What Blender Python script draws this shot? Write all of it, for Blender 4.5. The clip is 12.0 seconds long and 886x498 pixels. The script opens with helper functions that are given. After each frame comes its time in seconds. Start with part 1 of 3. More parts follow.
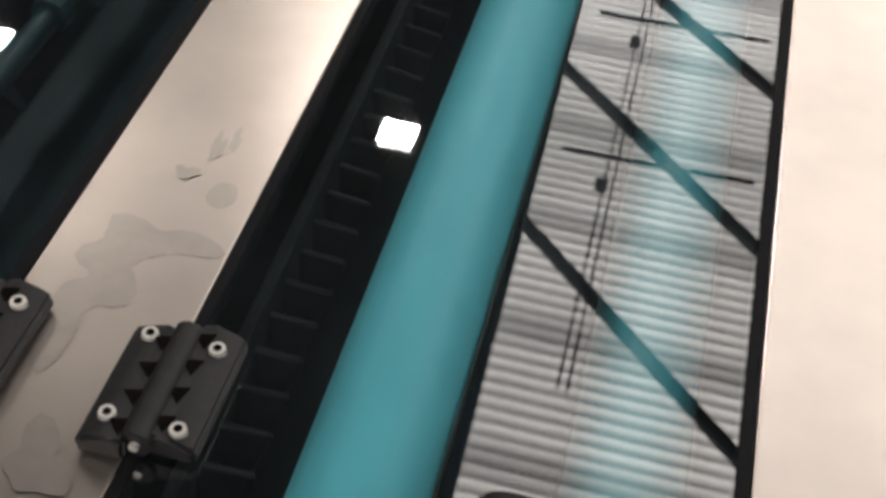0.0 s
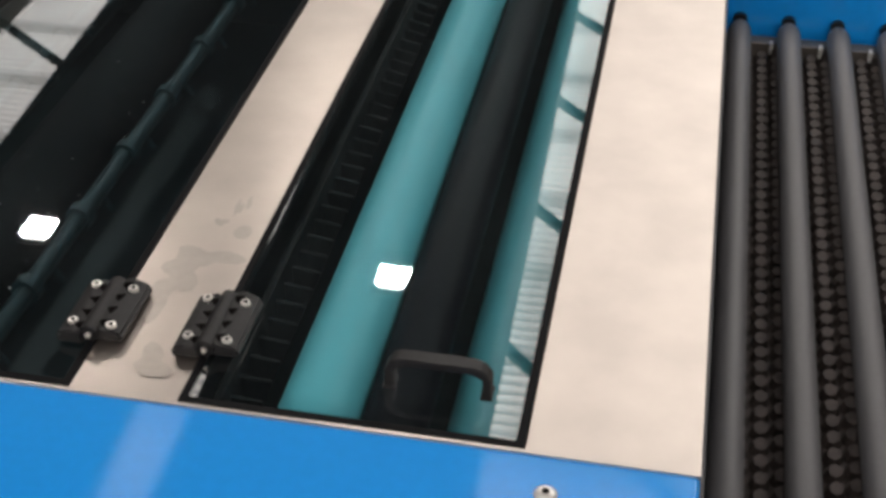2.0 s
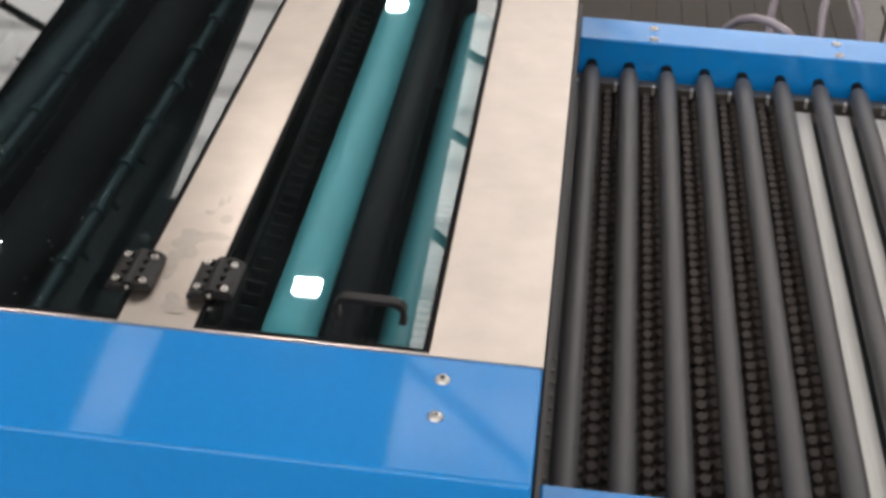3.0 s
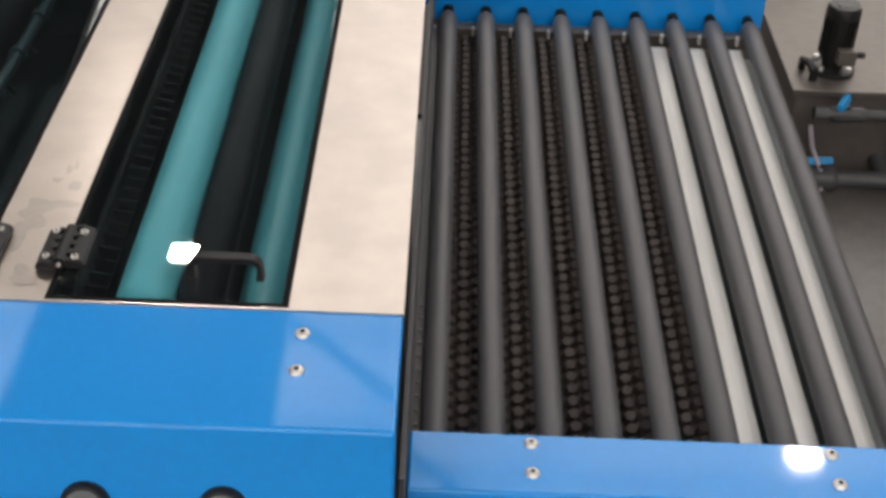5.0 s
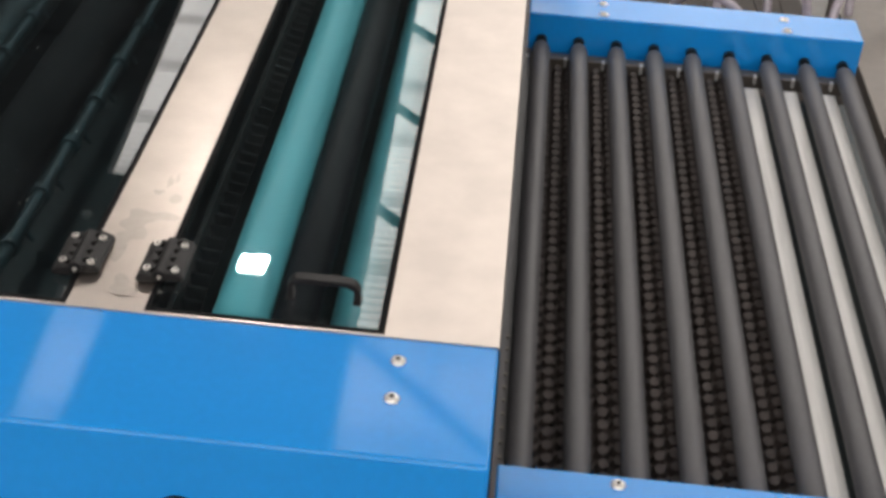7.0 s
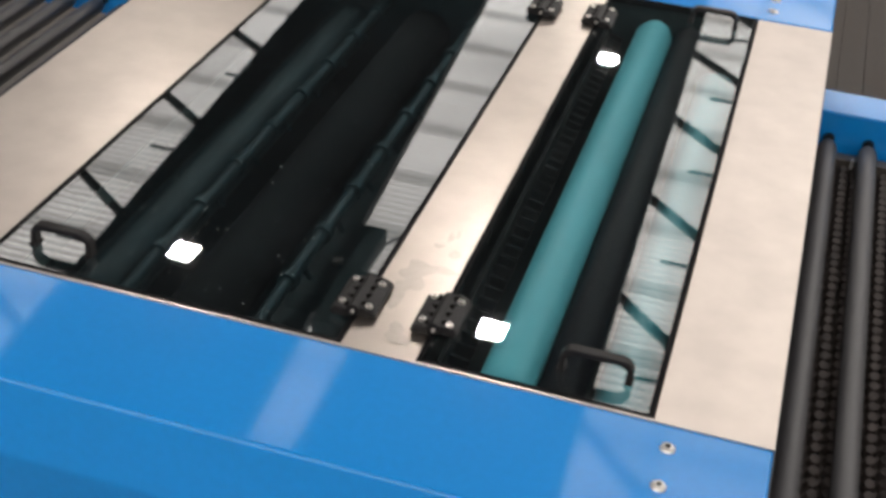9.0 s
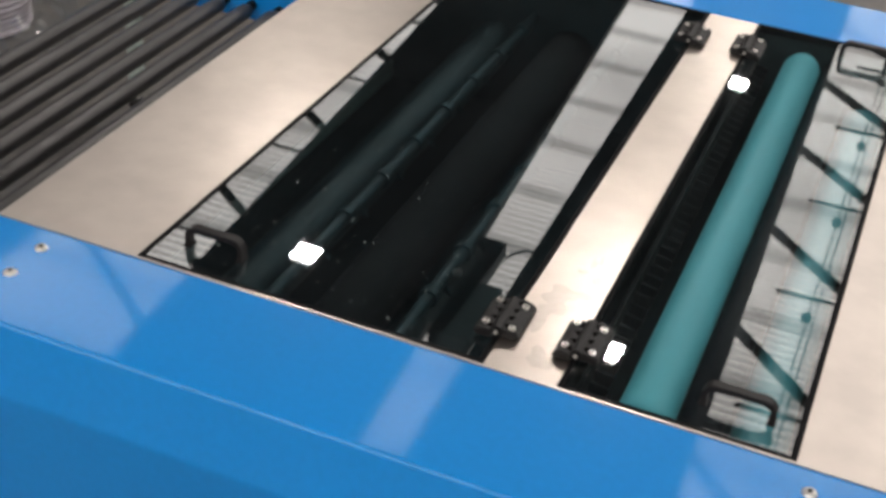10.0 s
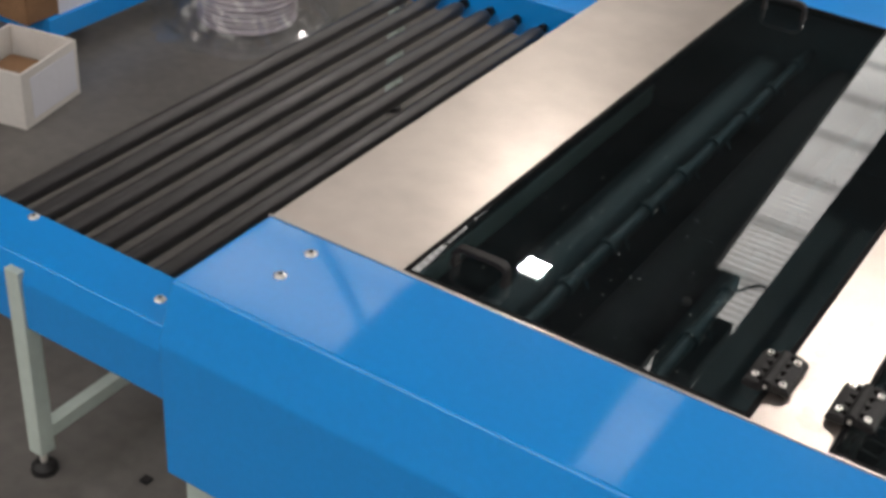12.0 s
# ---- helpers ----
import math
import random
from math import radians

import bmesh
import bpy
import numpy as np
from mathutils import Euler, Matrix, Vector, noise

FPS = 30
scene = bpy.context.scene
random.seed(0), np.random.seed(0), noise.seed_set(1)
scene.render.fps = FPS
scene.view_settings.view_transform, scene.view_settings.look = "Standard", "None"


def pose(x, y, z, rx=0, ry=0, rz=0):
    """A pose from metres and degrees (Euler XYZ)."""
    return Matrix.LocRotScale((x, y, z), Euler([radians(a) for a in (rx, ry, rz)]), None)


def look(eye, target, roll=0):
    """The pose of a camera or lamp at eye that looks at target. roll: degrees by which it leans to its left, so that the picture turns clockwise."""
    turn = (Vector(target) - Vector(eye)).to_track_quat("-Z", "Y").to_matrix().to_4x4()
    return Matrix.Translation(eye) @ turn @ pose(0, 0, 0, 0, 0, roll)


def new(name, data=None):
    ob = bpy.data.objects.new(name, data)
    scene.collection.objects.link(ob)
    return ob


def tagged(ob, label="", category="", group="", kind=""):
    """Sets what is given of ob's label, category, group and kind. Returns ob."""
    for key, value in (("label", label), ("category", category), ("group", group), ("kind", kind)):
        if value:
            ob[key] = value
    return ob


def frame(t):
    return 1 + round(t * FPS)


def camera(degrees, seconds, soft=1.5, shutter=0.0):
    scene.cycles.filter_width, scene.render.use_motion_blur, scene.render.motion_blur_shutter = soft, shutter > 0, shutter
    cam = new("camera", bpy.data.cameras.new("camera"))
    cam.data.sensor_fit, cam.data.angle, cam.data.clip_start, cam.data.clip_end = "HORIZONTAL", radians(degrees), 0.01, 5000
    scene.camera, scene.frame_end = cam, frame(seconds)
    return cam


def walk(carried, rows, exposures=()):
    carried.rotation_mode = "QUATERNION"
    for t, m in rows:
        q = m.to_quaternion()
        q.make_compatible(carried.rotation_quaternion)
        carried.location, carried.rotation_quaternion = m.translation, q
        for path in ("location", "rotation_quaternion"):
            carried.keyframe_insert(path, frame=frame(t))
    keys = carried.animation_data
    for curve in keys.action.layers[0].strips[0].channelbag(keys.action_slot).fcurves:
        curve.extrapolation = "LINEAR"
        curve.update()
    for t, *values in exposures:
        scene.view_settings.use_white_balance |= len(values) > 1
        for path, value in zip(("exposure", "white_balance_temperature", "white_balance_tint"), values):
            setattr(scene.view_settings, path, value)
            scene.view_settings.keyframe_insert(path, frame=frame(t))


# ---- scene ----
PATH = [
    (0.00, look((0.2143, -0.3173, 1.2391), (0.0760, 0.5340, 0.4048), 6.152)),
    (0.50, look((0.2526, -0.3896, 1.2799), (0.1057, 0.4826, 0.4690), 3.341)),
    (1.00, look((0.3174, -0.5000, 1.3381), (0.1363, 0.3935, 0.5579), 0.577)),
    (1.50, look((0.3771, -0.6988, 1.4471), (0.1946, 0.2371, 0.7185), -0.396)),
    (2.00, look((0.4095, -0.8386, 1.5044), (0.2256, 0.1109, 0.7941), 0.022)),
    (2.50, look((0.4502, -1.0856, 1.6409), (0.2964, -0.1146, 0.9527), 0.976)),
    (3.00, look((0.4661, -1.3733, 1.7969), (0.3710, -0.3917, 1.1131), 2.615)),
    (3.50, look((0.4879, -1.3715, 1.7831), (0.4202, -0.3919, 1.0932), 2.253)),
    (5.50, look((0.5144, -1.3637, 1.7834), (0.5307, -0.3998, 1.0688), 2.677)),
    (6.00, look((0.4955, -1.3622, 1.7902), (0.5040, -0.3953, 1.0795), 3.221)),
    (6.50, look((0.4740, -1.3604, 1.7931), (0.4622, -0.3889, 1.0889), 3.656)),
    (8.50, look((0.3805, -1.3418, 1.7941), (0.1929, -0.3694, 1.1164), 4.711)),
    (9.00, look((0.3700, -1.3509, 1.7653), (0.1208, -0.3776, 1.1090), 4.555)),
    (9.50, look((0.3389, -1.3632, 1.7779), (0.0491, -0.4012, 1.1218), 4.981)),
    (10.00, look((0.3133, -1.3722, 1.7851), (-0.0264, -0.4267, 1.1289), 5.042)),
    (10.50, look((0.2824, -1.3781, 1.7829), (-0.0987, -0.4480, 1.1274), 5.265)),
    (11.00, look((0.2625, -1.3800, 1.7817), (-0.1672, -0.4715, 1.1261), 5.118)),
    (11.50, look((0.2393, -1.3769, 1.7759), (-0.2310, -0.4886, 1.1204), 5.013)),
    (12.00, look((0.2135, -1.3682, 1.7867), (-0.2932, -0.5062, 1.1233), 4.499)),
]
cam = camera(36.78, 12.0, soft=3.5)
walk(cam, PATH, exposures=((0.0, -0.08), (1.5, -0.08), (3.0, -0.18), (6.0, -0.02), (8.5, -0.17), (12.0, -0.25)))

# ---- light ----
world = bpy.data.worlds.new("hall_daylight")
scene.world = world
world.use_nodes = True
world.node_tree.nodes["Background"].inputs[0].default_value = (0.75, 0.85, 1.0, 1)
world.node_tree.nodes["Background"].inputs[1].default_value = 0.3
ROOF_GLOW = 2.8
LAMP_WATTS = 16.0
LAMPS = [(-1.72, 2.66), (-0.43, 2.62), (-0.48, 5.20), (1.85, 2.05)]
LAMP_Z = 2.56
for lx, ly in LAMPS:
    lamp = bpy.data.lights.new("led_light", "AREA")
    lamp.shape, lamp.size, lamp.energy, lamp.color = "SQUARE", 0.10, LAMP_WATTS * (0.35 if lx > 1 else 1.0), (1.0, 0.93, 0.86)
    lo = new("led_light", lamp)
    lo.matrix_world = pose(lx, ly, LAMP_Z - 0.012, 0, 0, 0)


# ---- materials ----
def mat(name, color, rough=0.5, metal=0.0, vary=0.12, scale=6.0, fine=60.0, bump=0.0, coat=0.0, stretch=(1, 1, 1), dirt=None, spec=0.5):
    m = bpy.data.materials.new(name)
    m.use_nodes = True
    nt = m.node_tree
    b = nt.nodes["Principled BSDF"]
    tc = nt.nodes.new("ShaderNodeTexCoord")
    mp = nt.nodes.new("ShaderNodeMapping")
    mp.inputs["Scale"].default_value = stretch
    nt.links.new(tc.outputs["Object"], mp.inputs[0])
    n1 = nt.nodes.new("ShaderNodeTexNoise")
    n1.inputs["Scale"].default_value, n1.inputs["Detail"].default_value = scale, 5
    n2 = nt.nodes.new("ShaderNodeTexNoise")
    n2.inputs["Scale"].default_value, n2.inputs["Detail"].default_value = fine, 4
    nt.links.new(mp.outputs[0], n1.inputs[0])
    nt.links.new(mp.outputs[0], n2.inputs[0])
    add = nt.nodes.new("ShaderNodeMath")
    add.operation = "ADD"
    nt.links.new(n1.outputs[0], add.inputs[0])
    nt.links.new(n2.outputs[0], add.inputs[1])
    ramp = nt.nodes.new("ShaderNodeMapRange")
    ramp.inputs[1].default_value, ramp.inputs[2].default_value = 0.7, 1.3
    nt.links.new(add.outputs[0], ramp.inputs[0])
    mix = nt.nodes.new("ShaderNodeMix")
    mix.data_type = "RGBA"
    mix.inputs[6].default_value = (*[c * (1 - vary) for c in color], 1)
    mix.inputs[7].default_value = (*(dirt or [min(1, c * (1 + vary)) for c in color]), 1)
    nt.links.new(ramp.outputs[0], mix.inputs[0])
    nt.links.new(mix.outputs[2], b.inputs["Base Color"])
    rr = nt.nodes.new("ShaderNodeMapRange")
    rr.inputs[3].default_value, rr.inputs[4].default_value = rough * 0.85, min(1, rough * 1.15)
    nt.links.new(n1.outputs[0], rr.inputs[0])
    nt.links.new(rr.outputs[0], b.inputs["Roughness"])
    b.inputs["Metallic"].default_value = metal
    b.inputs["Specular IOR Level"].default_value = spec
    b.inputs["Coat Weight"].default_value = coat
    b.inputs["Coat Roughness"].default_value = 0.06
    if bump:
        bp = nt.nodes.new("ShaderNodeBump")
        bp.inputs["Strength"].default_value, bp.inputs["Distance"].default_value = bump, 0.002
        nt.links.new(n2.outputs[0], bp.inputs["Height"])
        nt.links.new(bp.outputs[0], b.inputs["Normal"])
    return m


M_BLUE = mat("blue_gloss_paint", (0.005, 0.280, 0.80), 0.5, 0, 0.04, 3, 90, 0.0, 0.9, spec=0.15)
M_STEEL = mat("stainless_sheet", (0.50, 0.446, 0.405), 0.31, 0.95, 0.10, 3.4, 15)
M_STEEL_DARK = mat("stainless_tank", (0.155, 0.138, 0.124), 0.4, 0.5, 0.12, 4, 30, 0.05)
M_RUBBER = mat("grey_rubber_roller", (0.080, 0.078, 0.084), 0.5, 0, 0.08, 5, 120, 0.05)
M_RUBBER_DARK = mat("dark_rubber_roller", (0.026, 0.024, 0.025), 0.4, 0, 0.1, 5, 120, 0.03)
M_RUBBER_BLACK = mat("black_rubber_roller", (0.008, 0.008, 0.011), 0.5, 0, 0.15, 5, 80, 0.05, spec=0.14)
M_BLACK = mat("black_plastic", (0.013, 0.0125, 0.0135), 0.5, 0, 0.2, 20, 200, 0.12, spec=0.32)
M_GASKET = mat("black_gasket", (0.006, 0.006, 0.007), 0.8, 0, 0.1, spec=0.15)
M_TEAL = mat("teal_polyurethane", (0.135, 0.49, 0.57), 0.42, 0, 0.05, 4, 40, 0.02, spec=0.4)
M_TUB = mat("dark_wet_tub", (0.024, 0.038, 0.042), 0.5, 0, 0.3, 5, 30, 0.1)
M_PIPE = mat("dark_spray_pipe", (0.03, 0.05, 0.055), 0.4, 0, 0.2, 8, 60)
M_BRISTLE = mat("black_brush", (0.040, 0.032, 0.031), 0.6, 0, 0.3, 40, 200, 0.3, dirt=(0.075, 0.060, 0.056))
M_BRUSH = mat("dark_brush_hair", (0.022, 0.017, 0.017), 0.75, 0, 0.3, 40, 200, 0.3, spec=0.2)
M_COMB = mat("black_comb_plastic", (0.010, 0.012, 0.013), 0.75, 0, 0.2, spec=0.2)
M_ALU = mat("brushed_aluminium_slat", (0.60, 0.595, 0.585), 0.45, 0.2, 0.16, 20, 140, 0.05, stretch=(1, 0.03, 1))
M_CHROME = mat("bright_steel_screw", (0.80, 0.77, 0.73), 0.3, 0.6, 0.1, 60, 200)
# near-black colour painted on for the shade inside holes
M_HOLE_SHADE = mat("painted_hole_shade", (0.004, 0.003, 0.003), 0.9, spec=0.05)
M_FLOOR = mat("concrete_floor", (0.115, 0.107, 0.10), 0.35, 0, 0.22, 1.6, 26, 0.1)
M_MINT = mat("pale_painted_steel", (0.52, 0.60, 0.56), 0.4, 0, 0.06, 6, 50)
M_GREY_PVC = mat("grey_pvc_pipe", (0.055, 0.055, 0.06), 0.4, 0, 0.1)
M_VALVE = mat("blue_valve_plastic", (0.02, 0.28, 0.62), 0.35, 0, 0.05)
M_MOTOR = mat("black_motor_casting", (0.012, 0.012, 0.012), 0.35, 0, 0.3, 30, 150, 0.2)
M_WHITE = mat("white_corrugated_plastic", (0.66, 0.63, 0.60), 0.55, 0, 0.06, 10, 90, 0.05)
M_BACKDROP = mat("brown_ribbed_filler", (0.034, 0.026, 0.021), 0.7, 0, 0.25, 4, 60, 0.1, stretch=(6, 0.6, 1))
M_PAPER = mat("white_paper", (0.70, 0.70, 0.76), 0.7, 0, 0.03)
M_CARD = mat("brown_cardboard", (0.22, 0.12, 0.06), 0.8, 0, 0.15, 8, 80, 0.1)
M_HOSE = mat("clear_grey_hose", (0.42, 0.37, 0.42), 0.2, 0, 0.1, 10, 60, 0, 0.5)
M_WALL = mat("hall_bounce_sheet", (0.60, 0.58, 0.56), 0.7, 0, 0.1, 1, 20)
M_DARKPANEL = mat("dark_overhead_board", (0.022, 0.026, 0.028), 0.7, 0, 0.25, 2, 20)
M_TRUSS = mat("dark_steel_truss", (0.045, 0.05, 0.05), 0.5, 0, 0.2)
M_DROPS = mat("dried_water_spots", (0.40, 0.50, 0.50), 0.4, 0, 0.1)
M_STAIN = mat("damp_mark", (0.42, 0.378, 0.345), 0.32, 0.90, 0.06, 20, 90)


def glass_mat(name, tint, boost, veil=0.0, rough=0.012):
    m = bpy.data.materials.new(name)
    m.use_nodes = True
    nt = m.node_tree
    nt.nodes.remove(nt.nodes["Principled BSDF"])
    fr = nt.nodes.new("ShaderNodeLayerWeight")
    fr.inputs[0].default_value = 0.5
    pw = nt.nodes.new("ShaderNodeMath")
    pw.operation = "POWER"
    pw.inputs[1].default_value = 5.0
    mul = nt.nodes.new("ShaderNodeMath")
    mul.operation, mul.use_clamp = "MULTIPLY_ADD", True
    mul.inputs[1].default_value, mul.inputs[2].default_value = 1.0 - boost, boost
    tr = nt.nodes.new("ShaderNodeBsdfTransparent")
    tr.inputs[0].default_value = (*tint, 1)
    gl = nt.nodes.new("ShaderNodeBsdfGlossy")
    gl.inputs["Roughness"].default_value = rough
    mx = nt.nodes.new("ShaderNodeMixShader")
    # pale diffuse veil lifts the blacks, standing in for lens flare and dust
    du = nt.nodes.new("ShaderNodeBsdfDiffuse")
    du.inputs[0].default_value = (0.62, 0.72, 0.80, 1)
    tc = nt.nodes.new("ShaderNodeTexCoord")
    no = nt.nodes.new("ShaderNodeTexNoise")
    no.inputs["Scale"].default_value, no.inputs["Detail"].default_value = 7.0, 6
    dr = nt.nodes.new("ShaderNodeMapRange")
    dr.inputs[1].default_value, dr.inputs[2].default_value, dr.inputs[3].default_value, dr.inputs[4].default_value = 0.3, 0.7, veil * 0.6, veil * 1.4
    dm = nt.nodes.new("ShaderNodeMixShader")
    nt.links.new(tc.outputs["Object"], no.inputs[0])
    nt.links.new(no.outputs[0], dr.inputs[0])
    nt.links.new(dr.outputs[0], dm.inputs[0])
    nt.links.new(tr.outputs[0], dm.inputs[1])
    nt.links.new(du.outputs[0], dm.inputs[2])
    nt.links.new(fr.outputs[1], pw.inputs[0])
    nt.links.new(pw.outputs[0], mul.inputs[0])
    nt.links.new(mul.outputs[0], mx.inputs[0])
    nt.links.new(dm.outputs[0], mx.inputs[1])
    nt.links.new(gl.outputs[0], mx.inputs[2])
    nt.links.new(mx.outputs[0], nt.nodes["Material Output"].inputs[0])
    return m


M_GLASS = glass_mat("clear_lid_glass", (0.80, 0.92, 0.93), 0.165, 0.007)
M_GLASS_DARK = glass_mat("tinted_lid_glass", (0.34, 0.48, 0.52), 0.165, 0.009)
M_CLEAR = glass_mat("lid_glass_underside", (1.0, 1.0, 1.0), 0.0)
M_FILM = glass_mat("clear_plastic_film", (0.95, 0.95, 0.95), 0.10, 0.05, 0.22)


def glow_mat(name, color, strength, painted_shade=False):
    m = bpy.data.materials.new(name)
    m.use_nodes = True
    nt = m.node_tree
    b = nt.nodes["Principled BSDF"]
    b.inputs["Base Color"].default_value = (0.7, 0.7, 0.68, 1)
    b.inputs["Roughness"].default_value = 0.6
    b.inputs["Emission Color"].default_value = (*color, 1)
    b.inputs["Emission Strength"].default_value = strength
    if painted_shade:
        # light and dark of the corrugation is put into the emission
        tc = nt.nodes.new("ShaderNodeTexCoord")
        wv = nt.nodes.new("ShaderNodeTexWave")
        wv.bands_direction = "Y"
        wv.inputs["Scale"].default_value, wv.inputs["Distortion"].default_value = 3.49, 0.0
        no = nt.nodes.new("ShaderNodeTexNoise")
        no.inputs["Scale"].default_value = 0.6
        m1 = nt.nodes.new("ShaderNodeMapRange")
        m1.inputs[3].default_value, m1.inputs[4].default_value = strength * 0.3, strength * 1.3
        m2 = nt.nodes.new("ShaderNodeMapRange")
        m2.inputs[1].default_value, m2.inputs[2].default_value, m2.inputs[3].default_value, m2.inputs[4].default_value = 0.3, 0.7, 0.75, 1.15
        mu = nt.nodes.new("ShaderNodeMath")
        mu.operation = "MULTIPLY"
        nt.links.new(tc.outputs["Object"], wv.inputs[0])
        nt.links.new(tc.outputs["Object"], no.inputs[0])
        nt.links.new(wv.outputs[1], m1.inputs[0])
        nt.links.new(no.outputs[0], m2.inputs[0])
        # soft dark bands in the glow stand in for purlin shadows
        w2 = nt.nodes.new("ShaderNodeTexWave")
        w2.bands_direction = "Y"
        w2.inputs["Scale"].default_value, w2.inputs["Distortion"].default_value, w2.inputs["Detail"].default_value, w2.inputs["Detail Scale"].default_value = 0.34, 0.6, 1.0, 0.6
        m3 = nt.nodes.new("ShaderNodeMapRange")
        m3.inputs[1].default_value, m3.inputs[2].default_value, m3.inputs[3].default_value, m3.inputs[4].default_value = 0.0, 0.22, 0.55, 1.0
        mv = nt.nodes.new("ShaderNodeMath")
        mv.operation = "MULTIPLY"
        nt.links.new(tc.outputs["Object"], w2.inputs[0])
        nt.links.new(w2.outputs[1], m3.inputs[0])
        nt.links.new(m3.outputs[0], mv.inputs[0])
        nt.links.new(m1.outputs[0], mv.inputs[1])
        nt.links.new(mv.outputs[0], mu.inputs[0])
        nt.links.new(m2.outputs[0], mu.inputs[1])
        nt.links.new(mu.outputs[0], b.inputs["Emission Strength"])
    return m


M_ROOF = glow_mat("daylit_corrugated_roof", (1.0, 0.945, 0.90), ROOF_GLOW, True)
M_LED = glow_mat("led_diffuser", (1.0, 0.98, 0.95), 12.0)


# ---- mesh tools ----
def part(name, bm, material, parent=None, label="", smooth=False):
    me = bpy.data.meshes.new(name)
    bmesh.ops.recalc_face_normals(bm, faces=bm.faces)
    bm.to_mesh(me)
    bm.free()
    me.materials.append(material)
    if smooth:
        for p in me.polygons:
            p.use_smooth = True
        me.set_sharp_from_angle(angle=radians(38))
    ob = new(name, me)
    if parent:
        ob.parent = parent
        if parent.type == "EMPTY":
            ob.matrix_parent_inverse = Matrix.Translation(-parent.location)
    if label:
        tagged(ob, label)
    return ob


def thing(name, at, label, category, group="", kind=""):
    ob = new(name)
    ob.location = at
    ob.empty_display_size = 0.05
    return tagged(ob, label, category, group, kind)


def folded(ob):
    """Rounded folds between truly flat faces of a bent sheet."""
    mod = ob.modifiers.new("flat_faces", "WEIGHTED_NORMAL")
    mod.mode, mod.weight = "FACE_AREA", 100
    return ob


def box(x0, x1, y0, y1, z0, z1, bevel=0.0, bm=None, seg=2):
    bm = bm or bmesh.new()
    r = bmesh.ops.create_cube(bm, size=1, matrix=Matrix.LocRotScale(((x0 + x1) / 2, (y0 + y1) / 2, (z0 + z1) / 2), None, (x1 - x0, y1 - y0, z1 - z0)))
    if bevel:
        es = list({e for v in r["verts"] for e in v.link_edges})
        bmesh.ops.bevel(bm, geom=es, offset=bevel, segments=seg, profile=0.6, affect="EDGES")
    return bm


def tube(points, radius, sides=14, bm=None, cap=True):
    bm = bm or bmesh.new()
    pts = [Vector(p) for p in points]
    rad = radius if isinstance(radius, (list, tuple)) else [radius] * len(pts)
    rings = []
    prev = None
    for i, p in enumerate(pts):
        d = (pts[min(i + 1, len(pts) - 1)] - pts[max(i - 1, 0)]).normalized()
        if prev is None:
            a = d.orthogonal().normalized()
        else:
            a = (prev - d * prev.dot(d)).normalized()
        prev = a
        b = d.cross(a)
        rings.append([bm.verts.new(p + (a * math.cos(2 * math.pi * k / sides) + b * math.sin(2 * math.pi * k / sides)) * rad[i]) for k in range(sides)])
    for r0, r1 in zip(rings, rings[1:]):
        for k in range(sides):
            bm.faces.new((r0[k], r0[(k + 1) % sides], r1[(k + 1) % sides], r1[k]))
    if cap:
        bm.faces.new(rings[0])
        bm.faces.new(rings[-1])
    return bm


def prism(profile, x0, x1, bm=None, bevel=0.0):
    """A closed (y, z) profile drawn out along x."""
    bm = bm or bmesh.new()
    a = [bm.verts.new((x0, y, z)) for y, z in profile]
    b = [bm.verts.new((x1, y, z)) for y, z in profile]
    n = len(profile)
    fs = [bm.faces.new(a), bm.faces.new(b)]
    for i in range(n):
        fs.append(bm.faces.new((a[i], a[(i + 1) % n], b[(i + 1) % n], b[i])))
    if bevel:
        bmesh.ops.bevel(bm, geom=list({e for f in fs for e in f.edges}), offset=bevel, segments=3, profile=0.5, affect="EDGES")
    return bm


T = 0.665          # top of the washer
YF = 1.400         # far edge of the lids
XL, XR = -0.908, 0.474
LL0, LL1 = -0.656, -0.114
LR0, LR1 = 0.0, 0.315

# ---- hall ----
hall_z = 5.4
tagged(part("floor", box(-14, 14, -12, 22, -0.2, 0.0), M_FLOOR), "worn grey concrete hall floor", "floor", kind="structure")
# unseen walls close the hall; their pale sheet bounces fill light
for nm, b in (("wall_north", (-14.2, 14.2, 22, 22.2)), ("wall_south", (-14.2, 14.2, -12.2, -12)), ("wall_west", (-14.2, -14, -12, 22)), ("wall_east", (14, 14.2, -12, 22))):
    tagged(part(nm, box(*b, -0.2, hall_z + 0.4), M_WALL), "unseen plain grey hall wall, bounces light", "wall", kind="structure")


def corrugated(x0, x1, y0, y1, z, pitch, amp):
    bm = bmesh.new()
    n = int((y1 - y0) / pitch * 4)
    rows = []
    for i in range(n + 1):
        y = y0 + (y1 - y0) * i / n
        zz = z + amp * math.sin(2 * math.pi * (y - y0) / pitch)
        rows.append([bm.verts.new((x, y, zz + dz)) for dz in (0, 0.02) for x in (x0, x1)])
    for a, b in zip(rows, rows[1:]):
        bm.faces.new((a[0], a[1], b[1], b[0]))
        bm.faces.new((a[2], a[3], b[3], b[2]))
    return bm


